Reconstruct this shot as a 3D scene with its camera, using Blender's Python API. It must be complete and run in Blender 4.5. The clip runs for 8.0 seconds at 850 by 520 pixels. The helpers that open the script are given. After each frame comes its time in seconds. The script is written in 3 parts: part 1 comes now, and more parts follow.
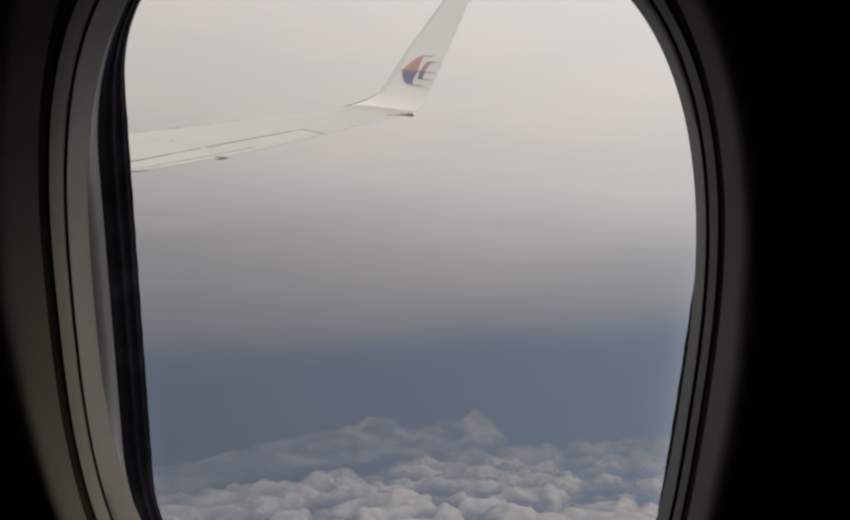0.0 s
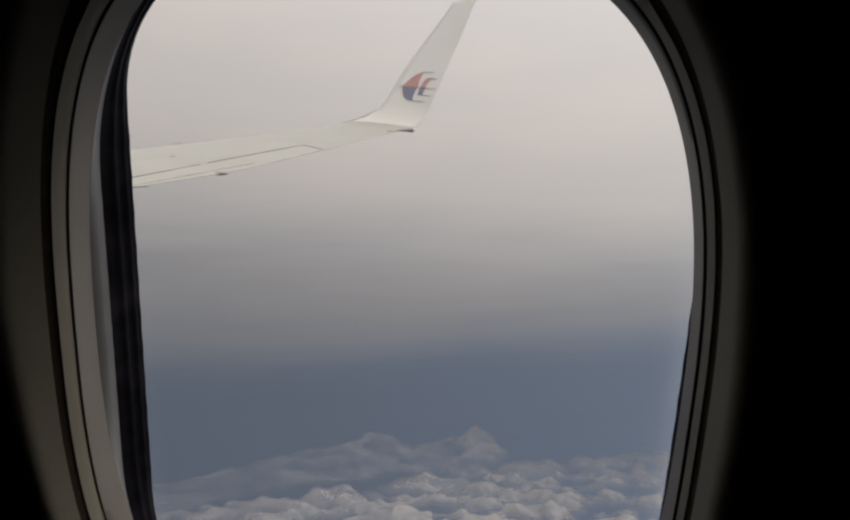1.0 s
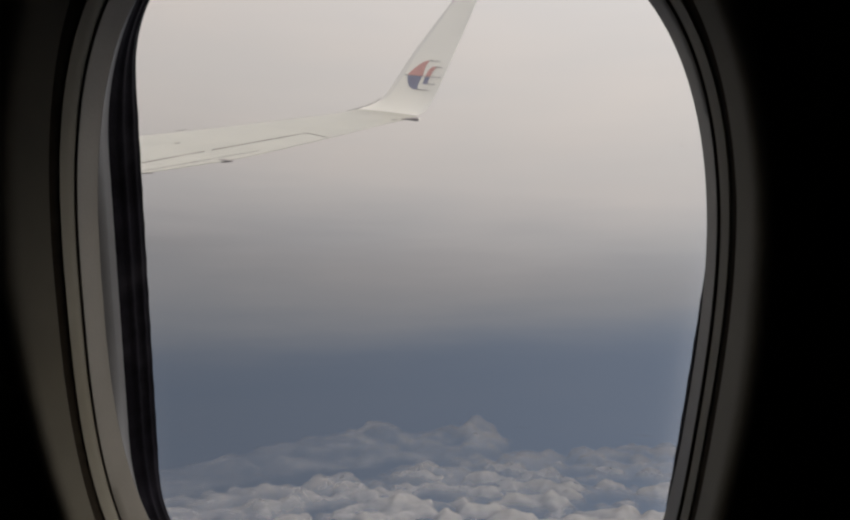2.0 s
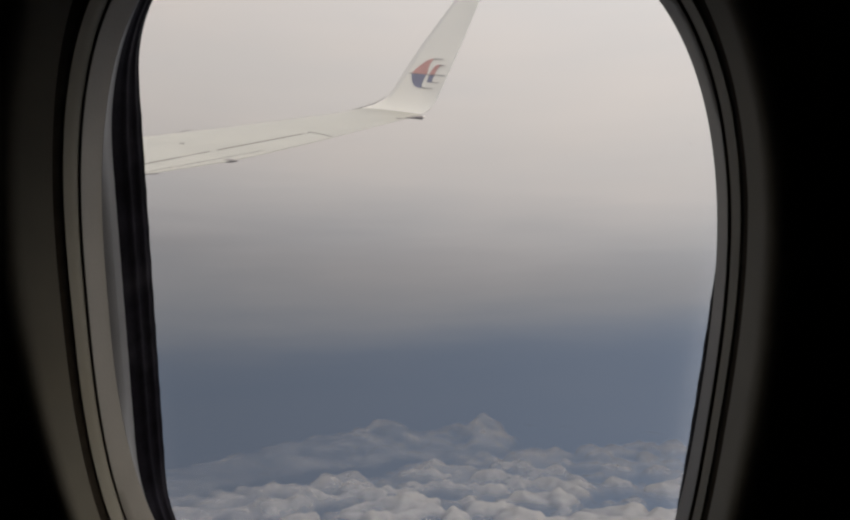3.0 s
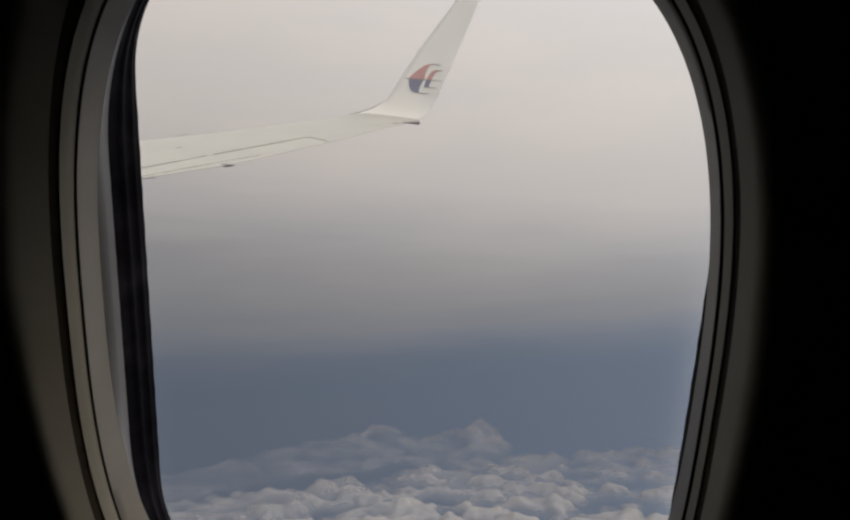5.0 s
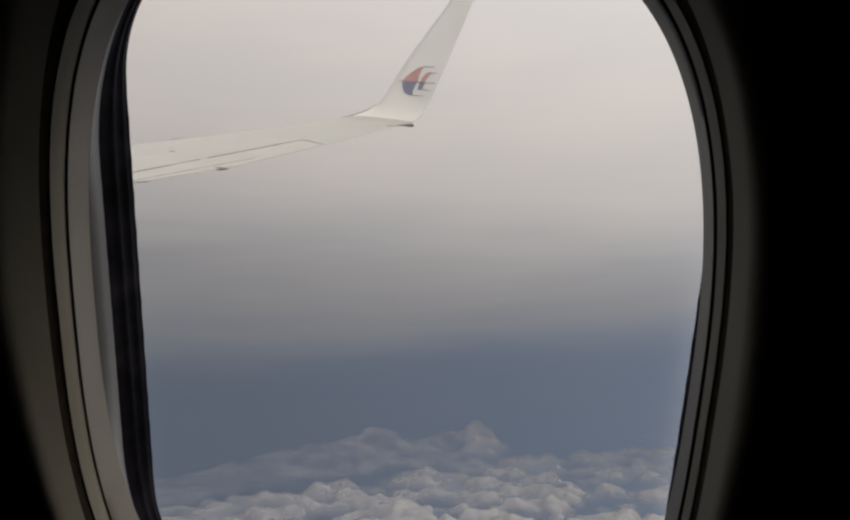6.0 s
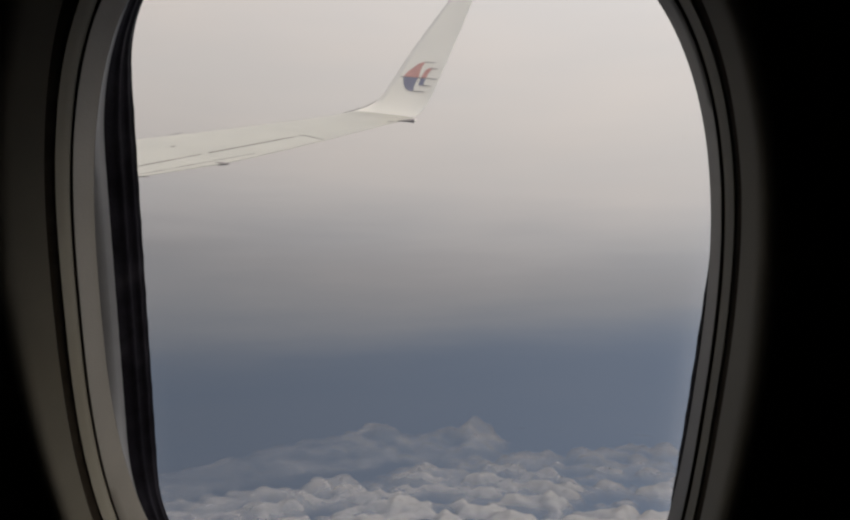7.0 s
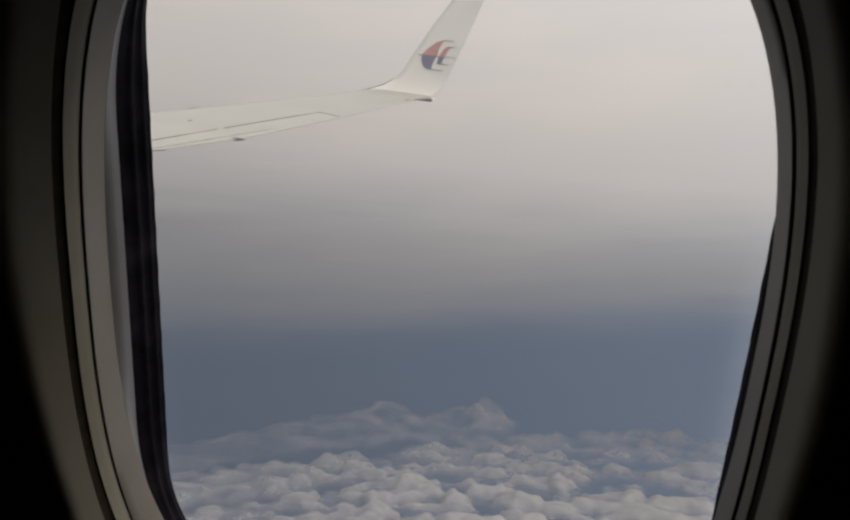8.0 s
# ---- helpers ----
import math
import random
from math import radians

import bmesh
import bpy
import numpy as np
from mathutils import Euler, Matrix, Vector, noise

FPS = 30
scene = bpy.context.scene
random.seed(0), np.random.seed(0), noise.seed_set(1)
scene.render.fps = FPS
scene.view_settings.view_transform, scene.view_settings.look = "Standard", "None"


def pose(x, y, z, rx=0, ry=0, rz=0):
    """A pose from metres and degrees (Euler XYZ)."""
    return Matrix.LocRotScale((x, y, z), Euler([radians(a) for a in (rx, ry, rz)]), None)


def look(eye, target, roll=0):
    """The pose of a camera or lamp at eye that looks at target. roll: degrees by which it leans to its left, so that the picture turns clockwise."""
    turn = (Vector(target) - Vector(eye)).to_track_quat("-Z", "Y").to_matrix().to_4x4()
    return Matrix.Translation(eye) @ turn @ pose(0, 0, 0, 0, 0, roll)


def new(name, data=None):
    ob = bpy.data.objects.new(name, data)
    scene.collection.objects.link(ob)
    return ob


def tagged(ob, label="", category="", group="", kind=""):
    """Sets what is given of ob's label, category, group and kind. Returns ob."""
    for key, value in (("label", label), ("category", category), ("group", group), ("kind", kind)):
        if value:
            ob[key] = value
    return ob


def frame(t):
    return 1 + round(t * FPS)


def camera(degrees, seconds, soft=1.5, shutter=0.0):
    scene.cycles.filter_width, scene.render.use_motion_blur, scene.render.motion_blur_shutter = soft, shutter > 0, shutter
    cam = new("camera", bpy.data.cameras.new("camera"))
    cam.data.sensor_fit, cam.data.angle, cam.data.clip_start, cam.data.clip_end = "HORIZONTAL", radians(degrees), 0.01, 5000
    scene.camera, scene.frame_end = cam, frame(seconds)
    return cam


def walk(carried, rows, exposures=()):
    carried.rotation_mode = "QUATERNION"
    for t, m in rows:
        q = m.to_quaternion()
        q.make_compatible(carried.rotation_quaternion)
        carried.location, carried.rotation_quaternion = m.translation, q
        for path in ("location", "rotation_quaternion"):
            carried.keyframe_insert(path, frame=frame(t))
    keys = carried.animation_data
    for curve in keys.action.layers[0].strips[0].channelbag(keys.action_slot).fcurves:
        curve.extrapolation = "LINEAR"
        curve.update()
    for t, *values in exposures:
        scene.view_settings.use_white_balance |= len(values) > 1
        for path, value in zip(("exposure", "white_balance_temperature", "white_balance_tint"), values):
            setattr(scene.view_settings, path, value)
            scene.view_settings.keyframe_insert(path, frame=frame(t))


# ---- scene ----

# ================= camera and its path =================
cam = camera(58.0, 8.0, soft=2.4, shutter=0.4)
walk(cam, [
    (0.0, pose(0.1555, -0.2856, -0.0232, 93.22, 0.30, 23.10)),
    (0.5, pose(0.1562, -0.2896, -0.0218, 94.64, 0.63, 23.07)),
    (1.0, pose(0.1564, -0.2872, -0.0231, 94.36, 0.37, 23.11)),
    (1.5, pose(0.1545, -0.2869, -0.0257, 93.86, 0.26, 23.22)),
    (1.7, pose(0.1540, -0.2871, -0.0277, 93.73, -0.15, 23.24)),
    (2.8, pose(0.1512, -0.2828, -0.0277, 93.17, 0.13, 23.67)),
    (3.0, pose(0.1515, -0.2836, -0.0263, 93.45, 0.20, 23.76)),
    (3.5, pose(0.1518, -0.2836, -0.0280, 93.50, 0.01, 23.39)),
    (4.0, pose(0.1510, -0.2843, -0.0283, 93.57, -0.04, 23.61)),
    (4.5, pose(0.1513, -0.2837, -0.0276, 93.46, 0.36, 23.49)),
    (4.7, pose(0.1518, -0.2846, -0.0287, 93.85, -0.06, 23.57)),
    (5.8, pose(0.1531, -0.2825, -0.0294, 93.72, 0.70, 23.16)),
    (6.0, pose(0.1527, -0.2831, -0.0282, 93.99, 0.46, 23.13)),
    (6.5, pose(0.1524, -0.2832, -0.0292, 93.93, -0.51, 22.74)),
    (7.0, pose(0.1503, -0.2835, -0.0300, 93.69, 0.26, 23.14)),
    (7.5, pose(0.1462, -0.2771, -0.0299, 93.13, -0.06, 23.44)),
    (8.0, pose(0.1342, -0.2646, -0.0287, 92.19, -1.13, 24.07)),
], exposures=[(0.0, 0.01), (0.5, -0.05), (1.5, -0.08), (3.0, -0.03), (4.5, -0.03), (6.0, -0.04), (7.5, -0.04), (8.0, -0.08)])

# ================= world, sun, exposure =================
SUN_EL, SUN_AZ = 50.0, 87.0          # degrees above the horizon; clockwise from +y
world = bpy.data.worlds.new("overcast_daylight")
scene.world = world
world.use_nodes = True
wn = world.node_tree.nodes
sky = wn.new("ShaderNodeTexSky")
sky.sky_type = 'NISHITA'
sky.sun_disc = False
sky.sun_elevation = radians(SUN_EL)
sky.sun_rotation = radians(SUN_AZ)
sky.dust_density = 4.0
wn["Background"].inputs["Strength"].default_value = 0.15
world.node_tree.links.new(sky.outputs[0], wn["Background"].inputs["Color"])

sun_data = bpy.data.lights.new("sun", 'SUN')
sun_data.energy = 1.1
sun_data.angle = radians(24)
sun_data.color = (1.0, 0.95, 0.88)
sun = new("sun", sun_data)
el, az = radians(SUN_EL), radians(SUN_AZ)
sun_dir = Vector((math.sin(az) * math.cos(el), math.cos(az) * math.cos(el), math.sin(el)))
sun.matrix_world = look(sun_dir * 50, (0, 0, 0))


# ================= materials =================
def material(name):
    m = bpy.data.materials.new(name)
    m.use_nodes = True
    return m, m.node_tree.nodes, m.node_tree.links, m.node_tree.nodes["Principled BSDF"]


def surface(name, colour, rough, scale=60.0, vary=0.08, bump=0.05, fine=600.0, metal=0.0, spec=0.5):
    """Paint, plastic or rubber: large uneven tone, fine grain in bump and roughness."""
    m, n, l, b = material(name)
    tc = n.new("ShaderNodeTexCoord")
    big = n.new("ShaderNodeTexNoise")
    big.inputs["Scale"].default_value = scale
    big.inputs["Detail"].default_value = 5
    l.new(tc.outputs["Object"], big.inputs["Vector"])
    ramp = n.new("ShaderNodeValToRGB")
    lo = [max(0.0, c * (1 - vary)) for c in colour]
    hi = [min(1.0, c * (1 + vary)) for c in colour]
    ramp.color_ramp.elements[0].position, ramp.color_ramp.elements[1].position = 0.3, 0.7
    ramp.color_ramp.elements[0].color = (*lo, 1)
    ramp.color_ramp.elements[1].color = (*hi, 1)
    l.new(big.outputs["Fac"], ramp.inputs["Fac"])
    l.new(ramp.outputs["Color"], b.inputs["Base Color"])
    small = n.new("ShaderNodeTexNoise")
    small.inputs["Scale"].default_value = fine
    small.inputs["Detail"].default_value = 3
    l.new(tc.outputs["Object"], small.inputs["Vector"])
    rr = n.new("ShaderNodeMapRange")
    rr.inputs["To Min"].default_value, rr.inputs["To Max"].default_value = rough - 0.07, rough + 0.07
    l.new(small.outputs["Fac"], rr.inputs["Value"])
    l.new(rr.outputs["Result"], b.inputs["Roughness"])
    bp = n.new("ShaderNodeBump")
    bp.inputs["Strength"].default_value = bump
    bp.inputs["Distance"].default_value = 0.002
    l.new(small.outputs["Fac"], bp.inputs["Height"])
    l.new(bp.outputs["Normal"], b.inputs["Normal"])
    b.inputs["Metallic"].default_value = metal
    b.inputs["Specular IOR Level"].default_value = spec
    return m


def dusty(m, colour, scale, lo, hi):
    """Pale dust in uneven patches over a dark surface."""
    n, l = m.node_tree.nodes, m.node_tree.links
    b = n["Principled BSDF"]
    base = b.inputs["Base Color"].links[0].from_socket
    tc = n.new("ShaderNodeTexCoord")
    nz = n.new("ShaderNodeTexNoise")
    nz.inputs["Scale"].default_value = scale
    nz.inputs["Detail"].default_value = 6
    l.new(tc.outputs["Object"], nz.inputs["Vector"])
    mr = n.new("ShaderNodeMapRange")
    mr.interpolation_type = 'SMOOTHSTEP'
    mr.inputs["From Min"].default_value, mr.inputs["From Max"].default_value = lo, hi
    l.new(nz.outputs["Fac"], mr.inputs["Value"])
    mx = n.new("ShaderNodeMix")
    mx.data_type = 'RGBA'
    l.new(mr.outputs["Result"], mx.inputs["Factor"])
    l.new(base, mx.inputs["A"])
    mx.inputs["B"].default_value = (*colour, 1)
    l.new(mx.outputs["Result"], b.inputs["Base Color"])
    return m


PLASTIC = surface("cabin_plastic", (0.41, 0.372, 0.292), 0.55, 40, 0.06, 0.03, 1800)
BEZEL = surface("bezel_plastic", (0.405, 0.37, 0.315), 0.45, 40, 0.05, 0.06, 900)
TRACK = surface("shade_track_plastic", (0.34, 0.335, 0.335), 0.55, 50, 0.05, 0.04, 900)
GASKET = surface("brown_gasket", (0.105, 0.082, 0.058), 0.7, 120, 0.2, 0.1, 900, spec=0.3)
RUBBER = surface("black_rubber", (0.0140, 0.0122, 0.0165), 0.6, 60, 0.5, 0.12, 700, spec=0.09)
dusty(RUBBER, (0.050, 0.0460, 0.0540), 22.0, 0.48, 0.78)
dusty(BEZEL, (0.395, 0.35, 0.28), 9.0, 0.5, 0.75)
dusty(PLASTIC, (0.395, 0.345, 0.25), 7.0, 0.5, 0.75)
LINING = surface("dark_cabin_lining", (0.10, 0.095, 0.09), 0.8, 8, 0.1, 0.1, 200)
CARPET = surface("cabin_carpet", (0.03, 0.035, 0.06), 0.95, 20, 0.3, 0.3, 900)
SKIN = surface("painted_fuselage_skin", (0.7, 0.7, 0.7), 0.3, 3, 0.04, 0.02, 80)
WING_PAINT = surface("grey_wing_paint", (0.468, 0.449, 0.390), 0.5, 1.6, 0.05, 0.02, 40)
WHITE_PAINT = surface("white_winglet_paint", (0.89, 0.85, 0.76), 0.40, 1.5, 0.035, 0.015, 40)
EDGE_GREY = surface("leading_edge_grey", (0.81, 0.775, 0.71), 0.45, 3, 0.06, 0.03, 60)
SEAM_AND_SHADE = surface("dark_seam_and_foot_shade", (0.06, 0.048, 0.042), 0.8, 8, 0.4, 0.05, 60)
dusty(SEAM_AND_SHADE, (0.30, 0.27, 0.25), 2.3, 0.52, 0.72)
RED = surface("red_emblem_paint", (0.64, 0.36, 0.32), 0.35, 6, 0.08, 0.01, 60)
BLUE = surface("blue_emblem_paint", (0.27, 0.27, 0.345), 0.35, 6, 0.08, 0.01, 60)
DARK_GREY = surface("dark_grey_paint", (0.25, 0.225, 0.215), 0.6, 8, 0.2, 0.03, 60)


def glass(name):
    """Clear coated acrylic: nearly all goes straight through, a little mirrors."""
    m, n, l, b = material(name)
    n.remove(b)
    tr = n.new("ShaderNodeBsdfTransparent")
    tr.inputs["Color"].default_value = (0.985, 0.985, 0.98, 1)
    gl = n.new("ShaderNodeBsdfGlossy")
    gl.inputs["Roughness"].default_value = 0.0
    fr = n.new("ShaderNodeFresnel")
    fr.inputs["IOR"].default_value = 1.12
    mx = n.new("ShaderNodeMixShader")
    l.new(fr.outputs[0], mx.inputs[0])
    l.new(tr.outputs[0], mx.inputs[1])
    l.new(gl.outputs[0], mx.inputs[2])
    l.new(mx.outputs[0], n["Material Output"].inputs["Surface"])
    return m


PANE = glass("acrylic_pane")

# overcast layer and the haze below it, by height above the horizon, with soft streaks
def overcast():
    m, n, l, b = material("overcast_distance")
    n.remove(b)
    tc = n.new("ShaderNodeTexCoord")
    sep = n.new("ShaderNodeSeparateXYZ")
    l.new(tc.outputs["Object"], sep.inputs[0])

    def math_(op, a, b_=0.0, c=0.0):
        nd = n.new("ShaderNodeMath")
        nd.operation = op
        for k, v in enumerate((a, b_, c)):
            if isinstance(v, (int, float)):
                nd.inputs[k].default_value = v
            else:
                l.new(v, nd.inputs[k])
        return nd.outputs[0]

    def span(v, a0, a1, b0, b1, smooth=False):
        nd = n.new("ShaderNodeMapRange")
        if smooth:
            nd.interpolation_type = 'SMOOTHSTEP'
        for key, val in (("From Min", a0), ("From Max", a1), ("To Min", b0), ("To Max", b1)):
            nd.inputs[key].default_value = val
        l.new(v, nd.inputs["Value"])
        return nd.outputs[0]

    def noise_(scale, detail, rough=0.5):
        mp = n.new("ShaderNodeMapping")
        mp.inputs["Scale"].default_value = scale
        l.new(tc.outputs["Object"], mp.inputs["Vector"])
        nz = n.new("ShaderNodeTexNoise")
        nz.inputs["Scale"].default_value = 1.0
        nz.inputs["Detail"].default_value = detail
        nz.inputs["Roughness"].default_value = rough
        l.new(mp.outputs[0], nz.inputs["Vector"])
        return nz.outputs["Fac"]

    def mix_(fac, a, b_, blend='MIX'):
        nd = n.new("ShaderNodeMix")
        nd.data_type, nd.blend_type = 'RGBA', blend
        for key, v in (("Factor", fac), ("A", a), ("B", b_)):
            if isinstance(v, float):
                nd.inputs[key].default_value = v
            elif isinstance(v, tuple):
                nd.inputs[key].default_value = v
            else:
                l.new(v, nd.inputs[key])
        return nd.outputs["Result"]

    x, z = sep.outputs["X"], sep.outputs["Z"]
    # the layer's base dips towards the nose and frays in long streaks
    slope = span(z, -150, 350, -0.06, 0.085)
    streak = math_('MULTIPLY_ADD', noise_((0.0006, 0.0006, 0.0022), 6), 120.0, -60.0)
    fine = math_('MULTIPLY_ADD', noise_((0.0011, 0.0011, 0.013), 5), 120.0, -60.0)      # thin level streaks
    streak = math_('ADD', streak, fine)
    height = math_('ADD', math_('ADD', z, streak), math_('MULTIPLY', slope, math_('ADD', x, 1500.0)))
    ramp = n.new("ShaderNodeValToRGB")
    ramp.color_ramp.interpolation = 'B_SPLINE'
    stops = [(-560, (0.132, 0.159, 0.212)), (-310, (0.132, 0.160, 0.214)), (-160, (0.178, 0.198, 0.240)),
             (20, (0.260, 0.261, 0.276)), (215, (0.316, 0.307, 0.315)), (450, (0.421, 0.405, 0.408)),
             (720, (0.558, 0.520, 0.502)), (1220, (0.680, 0.627, 0.592)), (1900, (0.775, 0.718, 0.688)),
             (2700, (0.93, 0.88, 0.85)), (3600, (1.40, 1.35, 1.32))]
    e = ramp.color_ramp.elements
    while len(e) < len(stops):
        e.new(0.5)
    for k, (h, c) in enumerate(stops):
        e[k].position = (h + 700) / 5000
        e[k].color = (*c, 1)
    l.new(span(height, -700, 4300, 0, 1), ramp.inputs["Fac"])
    tint = n.new("ShaderNodeValToRGB")         # thicker patches are cooler and darker
    tint.color_ramp.elements[0].position, tint.color_ramp.elements[1].position = 0.32, 0.66
    tint.color_ramp.elements[0].color = (0.965, 0.975, 0.99, 1)
    tint.color_ramp.elements[1].color = (1.02, 1.006, 1.0, 1)
    l.new(noise_((0.0006, 0.0006, 0.0024), 5), tint.inputs["Fac"])
    colour = mix_(1.0, ramp.outputs[0], tint.outputs[0], 'MULTIPLY')
    # the clear air under the layer pales towards the tail
    clear = n.new("ShaderNodeVectorMath")
    clear.operation = 'SCALE'
    l.new(colour, clear.inputs[0])
    l.new(span(x, -3300, -500, 0.89, 1.06), clear.inputs["Scale"])
    colour = mix_(span(height, -150, 350, 1, 0), colour, clear.outputs[0])
    colour = mix_(span(x, -2000, 0, 0, 1), colour, mix_(1.0, colour, (0.945, 0.955, 0.962, 1), 'MULTIPLY'))     # and the layer greys
    # brighter towards the sun's side
    toward = n.new("ShaderNodeVectorMath")
    toward.operation = 'DOT_PRODUCT'
    toward.inputs[1].default_value = (0.9, -0.43, 0.0)
    l.new(tc.outputs["Object"], toward.inputs[0])
    em = n.new("ShaderNodeEmission")
    l.new(span(toward.outputs["Value"], -4600, 4600, 0.835, 1.68), em.inputs["Strength"])
    l.new(colour, em.inputs["Color"])
    l.new(em.outputs[0], n["Material Output"].inputs["Surface"])
    return m


OVERCAST = overcast()


def cloud_material(name, size, fray_by, detail):
    """Cumulus: bright diffuse heaps that let some light through, frayed at their feet; opacity also carries haze and
    flank shade.
    """
    m, n, l, b = material(name)
    n.remove(b)
    tc = n.new("ShaderNodeTexCoord")
    at = n.new("ShaderNodeAttribute")
    at.attribute_name = "thickness"
    nz = n.new("ShaderNodeTexNoise")
    nz.inputs["Scale"].default_value = 1 / size
    nz.inputs["Detail"].default_value = detail
    nz.inputs["Roughness"].default_value = 0.6
    l.new(tc.outputs["Object"], nz.inputs["Vector"])
    fray = n.new("ShaderNodeMath")
    fray.operation = 'MULTIPLY_ADD'
    fray.inputs[1].default_value = fray_by
    l.new(nz.outputs["Fac"], fray.inputs[0])
    sub = n.new("ShaderNodeMath")
    sub.operation = 'SUBTRACT'
    sub.inputs[1].default_value = 0.47 * fray_by
    l.new(at.outputs["Fac"], sub.inputs[0])
    l.new(sub.outputs[0], fray.inputs[2])
    sat = n.new("ShaderNodeMapRange")
    sat.interpolation_type = 'SMOOTHSTEP'
    sat.inputs["From Min"].default_value, sat.inputs["From Max"].default_value = 0.0, 1.0
    l.new(fray.outputs[0], sat.inputs["Value"])
    bump = n.new("ShaderNodeBump")
    bump.inputs["Strength"].default_value = 0.06
    bump.inputs["Distance"].default_value = 12.0
    l.new(nz.outputs["Fac"], bump.inputs["Height"])
    df = n.new("ShaderNodeBsdfDiffuse")
    df.inputs["Color"].default_value = (0.515, 0.494, 0.472, 1)
    tl = n.new("ShaderNodeBsdfTranslucent")
    tl.inputs["Color"].default_value = (0.56, 0.56, 0.56, 1)
    l.new(bump.outputs["Normal"], df.inputs["Normal"])
    mx = n.new("ShaderNodeMixShader")
    mx.inputs[0].default_value = 0.30
    l.new(df.outputs[0], mx.inputs[1])
    l.new(tl.outputs[0], mx.inputs[2])
    tr = n.new("ShaderNodeBsdfTransparent")
    fin = n.new("ShaderNodeMixShader")
    l.new(sat.outputs["Result"], fin.inputs[0])
    l.new(tr.outputs[0], fin.inputs[1])
    l.new(mx.outputs[0], fin.inputs[2])
    l.new(fin.outputs[0], n["Material Output"].inputs["Surface"])
    return m


CLOUD = cloud_material("cumulus_cloud", 54.0, 0.36, 3)
HAZY_CLOUD = cloud_material("hazy_far_cloud", 60.0, 0.32, 3)
SEA = surface("hazy_sea", (0.10, 0.13, 0.185), 0.9, 0.003, 0.12, 0.0, 0.02, spec=0.1)


# ================= mesh helpers =================
def part(name, bm, mat, parent=None, label="", smooth=True):
    """A bmesh as one mesh object under a thing or a part."""
    me = bpy.data.meshes.new(name)
    bmesh.ops.recalc_face_normals(bm, faces=bm.faces)
    bm.to_mesh(me)
    bm.free()
    me.materials.append(mat)
    if smooth:
        for p in me.polygons:
            p.use_smooth = True
        me.set_sharp_from_angle(angle=radians(38))
    ob = new(name, me)
    if parent is not None:
        ob.parent = parent
    if label:
        tagged(ob, label=label)
    return ob


def empty(name, m):
    ob = new(name)
    ob.empty_display_size = 0.1
    ob.matrix_world = m
    return ob


def box(bm, x0, y0, z0, x1, y1, z1):
    v = [bm.verts.new((x, y, z)) for x in (x0, x1) for y in (y0, y1) for z in (z0, z1)]
    for f in ((0, 1, 3, 2), (4, 6, 7, 5), (0, 4, 5, 1), (2, 3, 7, 6), (0, 2, 6, 4), (1, 5, 7, 3)):
        bm.faces.new([v[k] for k in f])


def loft(bm, rings, closed=True, loop=False):
    """Skin between rings of equal count; loop joins the last ring to the first."""
    vs = [[bm.verts.new(p) for p in r] for r in rings]
    n = len(vs[0])
    pairs = list(zip(vs, vs[1:])) + ([(vs[-1], vs[0])] if loop else [])
    for a, b in pairs:
        for k in range(n if closed else n - 1):
            bm.faces.new((a[k], a[(k + 1) % n], b[(k + 1) % n], b[k]))
    return vs


# ================= the window and the cabin =================
# window frame: x along the fuselage (aft positive), y outward, z up the sidewall; the hull tapers a little towards the tail
WINDOW = pose(0, 0, 0, 17.87, 0, 0) @ pose(0, 0, 0, 0, 10.36, 0) @ pose(0, 0, 0, 0, 0, 5.58)
RINGS = 288
VC = -0.0481                     # height of the window's middle
ANGLES = np.linspace(0, 2 * math.pi, RINGS, endpoint=False)


def by_angle(u, v):
    """The outline u, v as radii at even angles round the window's middle."""
    t = np.arctan2(v, u) % (2 * math.pi)
    o = np.argsort(t)
    tt, rr = t[o], np.hypot(u, v)[o]
    return np.interp(ANGLES, np.concatenate([tt - 2 * math.pi, tt, tt + 2 * math.pi]), np.tile(rr, 3))


def oval(a, b, p, q, dv, uc):
    """Radii of a squarish oval of half-width a and half-height b."""
    t = np.linspace(0, 2 * math.pi, 3200, endpoint=False)
    c, s_ = np.cos(t), np.sin(t)
    return by_angle(uc + a * np.sign(c) * np.abs(c) ** (2 / p), dv + b * np.sign(s_) * np.abs(s_) ** (2 / q))


def rounded(a, b, r, dv, uc):
    """Radii of a rectangle with rounded corners."""
    u, v = [], []
    for k, (sx, sy) in enumerate(((1, 1), (-1, 1), (-1, -1), (1, -1))):
        t = np.linspace(0, math.pi / 2, 120) + k * math.pi / 2
        u += list(uc + sx * (a - r) + r * np.cos(t))
        v += list(dv + sy * (b - r) + r * np.sin(t))
    u, v = np.array(u), np.array(v)
    un, vn = np.roll(u, -1), np.roll(v, -1)
    f = np.linspace(0, 1, 12, endpoint=False)
    return by_angle((u[:, None] + (un - u)[:, None] * f).ravel(), (v[:, None] + (vn - v)[:, None] * f).ravel())


def ring(radii, n, grow=0.0):
    """The outline widened by grow, at depth n."""
    return [Vector(((r + grow) * math.cos(k), n, VC + (r + grow) * math.sin(k))) for k, r in zip(ANGLES, radii)]


def mixed(ra, rb, f):
    return [p.lerp(q, f) for p, q in zip(ra, rb)]


